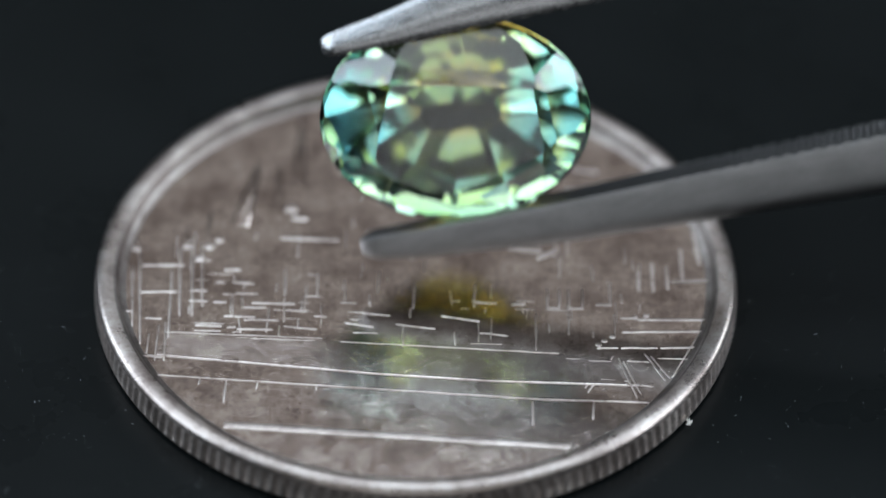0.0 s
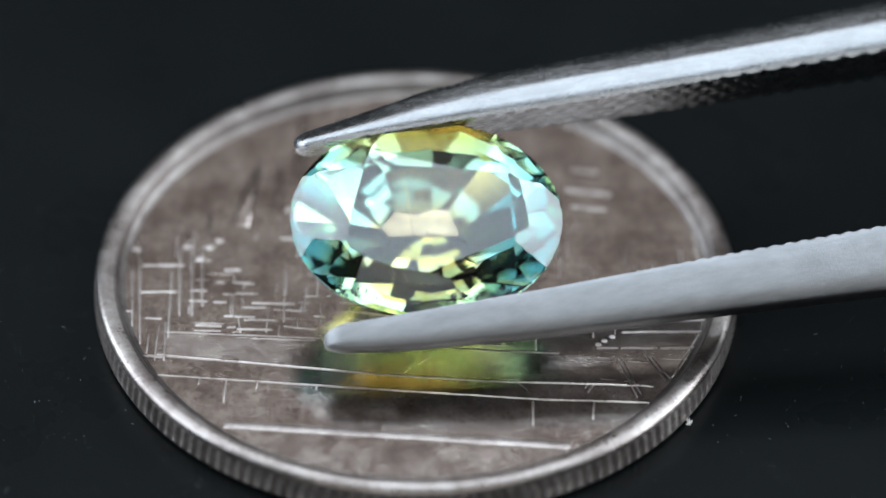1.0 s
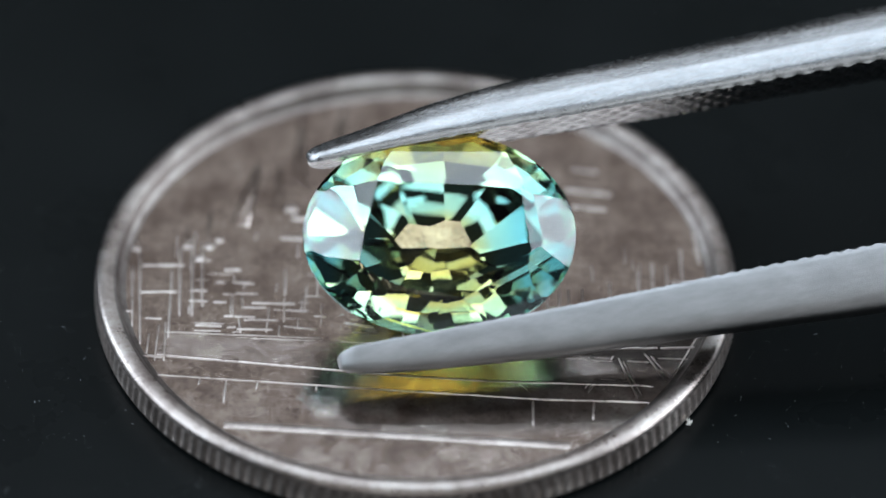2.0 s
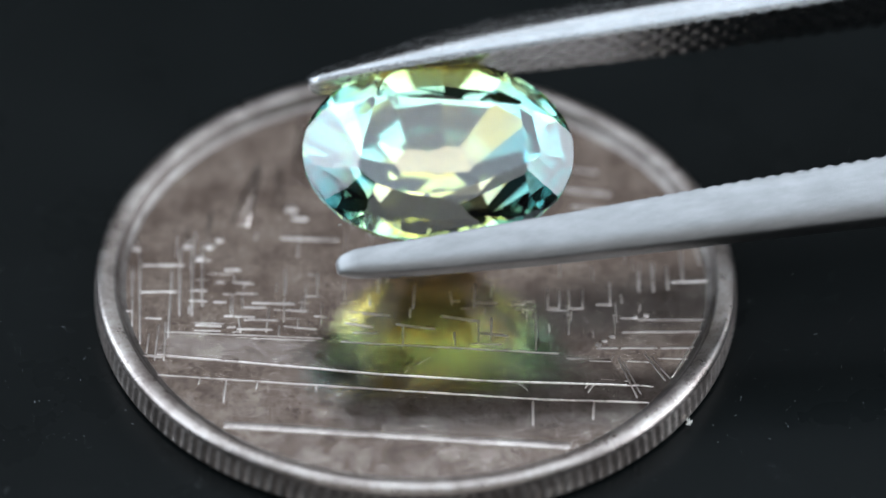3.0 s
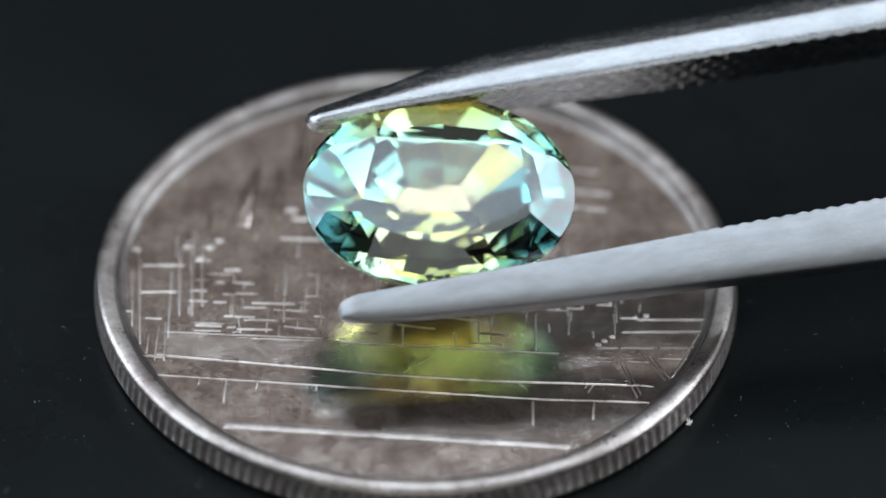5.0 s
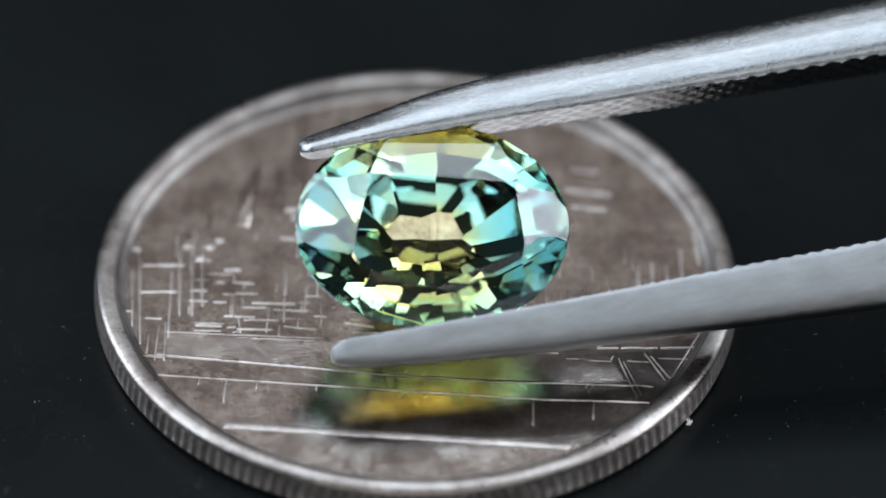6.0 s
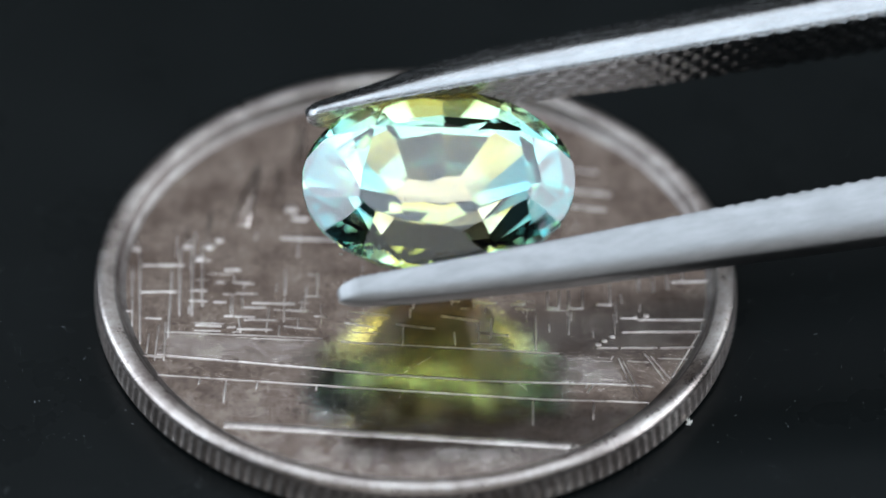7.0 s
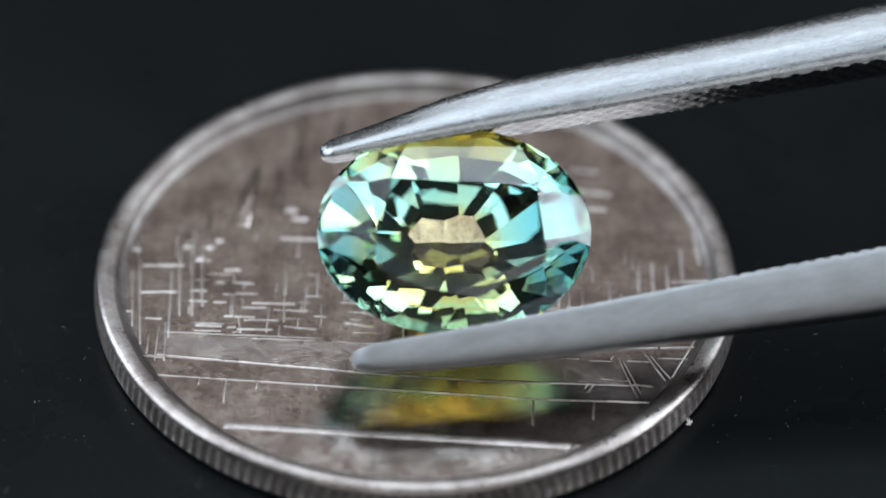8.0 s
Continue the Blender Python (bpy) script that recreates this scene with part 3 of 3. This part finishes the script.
def build_tweezers():
    tw = tagged(empty("tweezers"), "satin steel tweezers with knurled gripping faces holding a gemstone", "tweezers")
    # the middle line runs up to the right across the stone
    line = pose(0, -0.12 * MM, 0, 0, 0, 10.6)
    for name, side, start, label in (("upper_arm", 1, -3.45, "steel arm with a bright bevel"), ("lower_arm", -1, -3.75, "satin grey steel arm")):
        bm = bmesh.new()
        loft(bm, arm_rings(side, start))
        arm = part(name, bm, STEEL if side > 0 else SATIN, tw, label)
        arm.data.set_sharp_from_angle(angle=radians(40))
        arm.matrix_local = line
    bm = bmesh.new()
    bmesh.ops.create_cube(bm, size=1.0, matrix=Matrix.Translation(Vector((118.5, 0, 0)) * MM) @ Matrix.Diagonal((9 * MM, 3.4 * MM, 6.9 * MM, 1)))
    bmesh.ops.bevel(bm, geom=bm.edges[:], offset=0.7 * MM, segments=3, affect="EDGES")
    part("joint_block", bm, STEEL, tw, "welded end of the arms").matrix_local = line
    return tw


tweezers = build_tweezers()


# ---- dust ----
def fleck(bm, x, y, size, rng):
    m = Matrix.Translation(Vector((x, y, FLOOR + size * 0.4)) * MM) @ Euler((rng.random() * 6, rng.random() * 6, rng.random() * 6)).to_matrix().to_4x4()
    m = m @ Matrix.Diagonal((size * MM, size * rng.uniform(0.4, 0.9) * MM, size * rng.uniform(0.4, 0.7) * MM, 1))
    v = [bm.verts.new(m @ Vector(p)) for p in ((1, 0, 0), (0, 1, 0), (-1, 0, 0), (0, -1, 0), (0, 0, 1), (0, 0, -1))]
    for i in range(4):
        bm.faces.new((v[i], v[(i + 1) % 4], v[4]))
        bm.faces.new((v[(i + 1) % 4], v[i], v[5]))


def build_dust():
    rng = random.Random(3)
    bm = bmesh.new()
    for _ in range(3000):
        x, y = rng.uniform(-16, 17), rng.uniform(-16, 2) if rng.random() < 0.88 else rng.uniform(2, 28)
        if math.hypot(x, y) > 10.3:
            fleck(bm, x, y, rng.choice((0.005, 0.006, 0.008, 0.009, 0.011, 0.013, 0.020)), rng)
    tagged(part("dust", bm, DUST), "fine pale dust specks on the black board", "dust", kind="stuff")


def build_lint():
    """A tuft of six short fibres."""
    bm = bmesh.new()
    rng = random.Random(5)
    for i in range(6):
        a, rise, l = i * 1.05 + rng.uniform(-0.3, 0.3), rng.uniform(0.1, 1.1), rng.uniform(0.05, 0.20)
        way = Vector((math.cos(a) * math.cos(rise), math.sin(a) * math.cos(rise), math.sin(rise)))
        side = way.cross(Vector((0, 0, 1))).normalized()
        rings = []
        for k in range(5):
            c = Vector((0, 0, 0.14)) + way * (l * k / 4) + side * (0.03 * math.sin(k + i))
            r = 0.036 * (1 - 0.18 * k)
            rings.append([(c + (side * math.cos(j * 1.0472) + side.cross(way) * math.sin(j * 1.0472)) * r) * MM for j in range(6)])
        loft(bm, rings)
    ob = part("lint", bm, LINT)
    ob.matrix_world = pose(8.40 * MM, -5.72 * MM, FLOOR * MM)
    tagged(ob, "tiny white lint fleck on the board beside the coin", "lint")


build_dust()
build_lint()


# ---- what moves ----
def carried(x, y, z, roll, pitch, yaw):
    """Pose of the stone and tweezers: place in mm, turns relative to the view."""
    turn = VIEW.to_3x3().to_4x4() @ pose(0, 0, 0, 0, 0, roll) @ pose(0, 0, 0, -pitch) @ pose(0, 0, 0, 0, yaw)
    return Matrix.Translation(Vector((x, y, z)) * MM) @ turn


def motions():
    path = [
        (0.0, 1.08, 1.42, 6.57, 2.64, -18.40, -3.16), (0.1, 1.11, -0.11, 6.01, 1.52, -5.26, -1.55), (0.2, 0.84, -1.65, 5.54, 1.08, 4.03, 0.79),
        (0.3, 0.36, -0.95, 5.12, 1.29, 12.70, 2.66), (0.4, 0.66, -0.86, 5.14, 1.57, 16.71, 2.46), (0.5, 0.71, -0.75, 5.05, 1.38, 17.73, 2.38),
        (0.6, 0.88, -1.33, 4.43, 1.23, 17.60, 2.66), (0.7, 0.60, -1.07, 4.36, 0.87, 17.68, 2.91), (0.8, 0.43, -0.73, 4.42, 0.67, 18.64, 2.85),
        (0.9, 0.30, -0.84, 4.40, 0.63, 20.12, 2.72), (1.0, 0.24, -0.91, 4.44, 0.62, 22.18, 2.53), (1.1, 0.06, -0.67, 4.47, 0.69, 23.58, 3.28),
        (1.2, -0.03, -0.56, 4.49, 0.65, 24.15, 3.85), (1.3, 0.04, -0.57, 4.49, 0.58, 24.33, 3.81), (1.4, 0.43, -0.60, 4.47, 0.63, 23.60, 3.11),
        (1.5, 0.59, -1.00, 4.45, 0.75, 21.74, 2.33), (1.6, 0.63, -1.20, 4.49, 0.87, 19.11, 1.94), (1.7, 0.68, -1.58, 4.40, 0.97, 16.59, 2.02),
        (2.8, 0.54, -0.75, 4.64, 0.83, 23.52, 3.43), (2.9, 0.65, 0.14, 5.12, 0.39, 27.39, 1.44), (3.0, 0.57, 0.87, 5.66, 0.54, 27.88, 1.88),
        (3.1, 0.66, 0.47, 6.05, 1.22, 27.63, 3.95), (3.2, 0.55, -0.70, 6.14, 1.83, 26.42, 6.12), (3.3, 0.37, -1.42, 5.62, 2.24, 24.16, 7.04),
        (3.4, 0.49, -1.95, 5.32, 2.47, 21.32, 6.52), (3.5, 0.51, -2.52, 5.00, 2.44, 18.57, 5.77), (3.6, 0.59, -2.81, 4.75, 2.23, 17.24, 5.03),
        (3.7, 0.58, -2.56, 4.79, 1.96, 16.89, 4.55), (3.8, 0.65, -2.25, 4.81, 1.87, 17.17, 4.37), (3.9, 0.82, -1.83, 4.52, 1.91, 17.90, 4.43),
        (4.0, 0.81, -1.48, 4.37, 1.81, 18.16, 4.34), (4.1, 0.70, -1.27, 4.37, 1.67, 18.53, 3.68), (4.2, 0.74, -1.05, 4.41, 1.76, 19.65, 3.20),
        (4.3, 0.76, -0.88, 4.42, 1.89, 21.12, 3.42), (4.4, 0.79, -0.65, 4.49, 1.91, 22.30, 3.69), (4.5, 0.73, -0.46, 4.57, 1.97, 23.95, 3.98),
        (4.6, 0.67, -0.22, 4.56, 1.96, 25.82, 3.92), (4.7, 0.67, 0.02, 4.71, 1.60, 26.16, 3.37), (5.8, 0.40, -2.02, 5.27, 0.66, 16.13, 4.97),
        (5.9, 0.42, -1.85, 5.23, 0.74, 15.17, 4.61), (6.0, 0.43, -1.90, 4.99, 0.79, 15.29, 4.43), (6.1, 0.46, -1.51, 4.83, 1.04, 17.82, 5.02),
        (6.2, 0.48, -1.18, 4.69, 1.16, 20.03, 5.24), (6.3, 0.52, -0.87, 4.67, 1.21, 20.96, 4.89), (6.4, 0.60, -0.61, 4.71, 1.16, 21.08, 4.13),
        (6.5, 0.60, -0.52, 4.61, 1.09, 21.62, 3.64), (6.6, 0.62, -0.33, 4.68, 1.31, 24.08, 3.81), (6.7, 0.61, -0.18, 4.69, 1.48, 26.84, 3.96),
        (6.8, 0.59, -0.19, 5.00, 1.38, 28.15, 3.46), (6.9, 0.61, -0.37, 5.33, 1.28, 28.57, 2.30), (7.0, 0.60, -0.43, 5.59, 1.45, 30.44, 1.41),
        (7.1, 0.60, -0.18, 5.65, 1.86, 34.19, 1.33), (7.2, 0.53, -0.16, 5.68, 2.17, 36.26, 1.64), (7.3, 0.62, -0.59, 5.54, 2.10, 35.41, 1.54),
        (7.4, 0.88, -0.76, 5.70, 1.89, 32.26, 1.25), (7.5, 1.04, -1.19, 5.70, 2.12, 29.26, 1.75), (7.6, 1.04, -1.45, 5.38, 2.50, 27.98, 2.67),
        (7.7, 1.17, -1.44, 5.21, 2.48, 26.20, 3.20), (7.8, 1.10, -1.92, 4.87, 2.12, 23.35, 3.89), (7.9, 1.12, -1.85, 5.02, 1.53, 19.33, 3.93),
        (8.0, 1.09, -2.21, 5.10, 0.68, 13.86, 3.28),
    ]
    rows = [(r[0], carried(*r[1:])) for r in path]
    walk(gem, rows)
    walk(tweezers, rows)


motions()
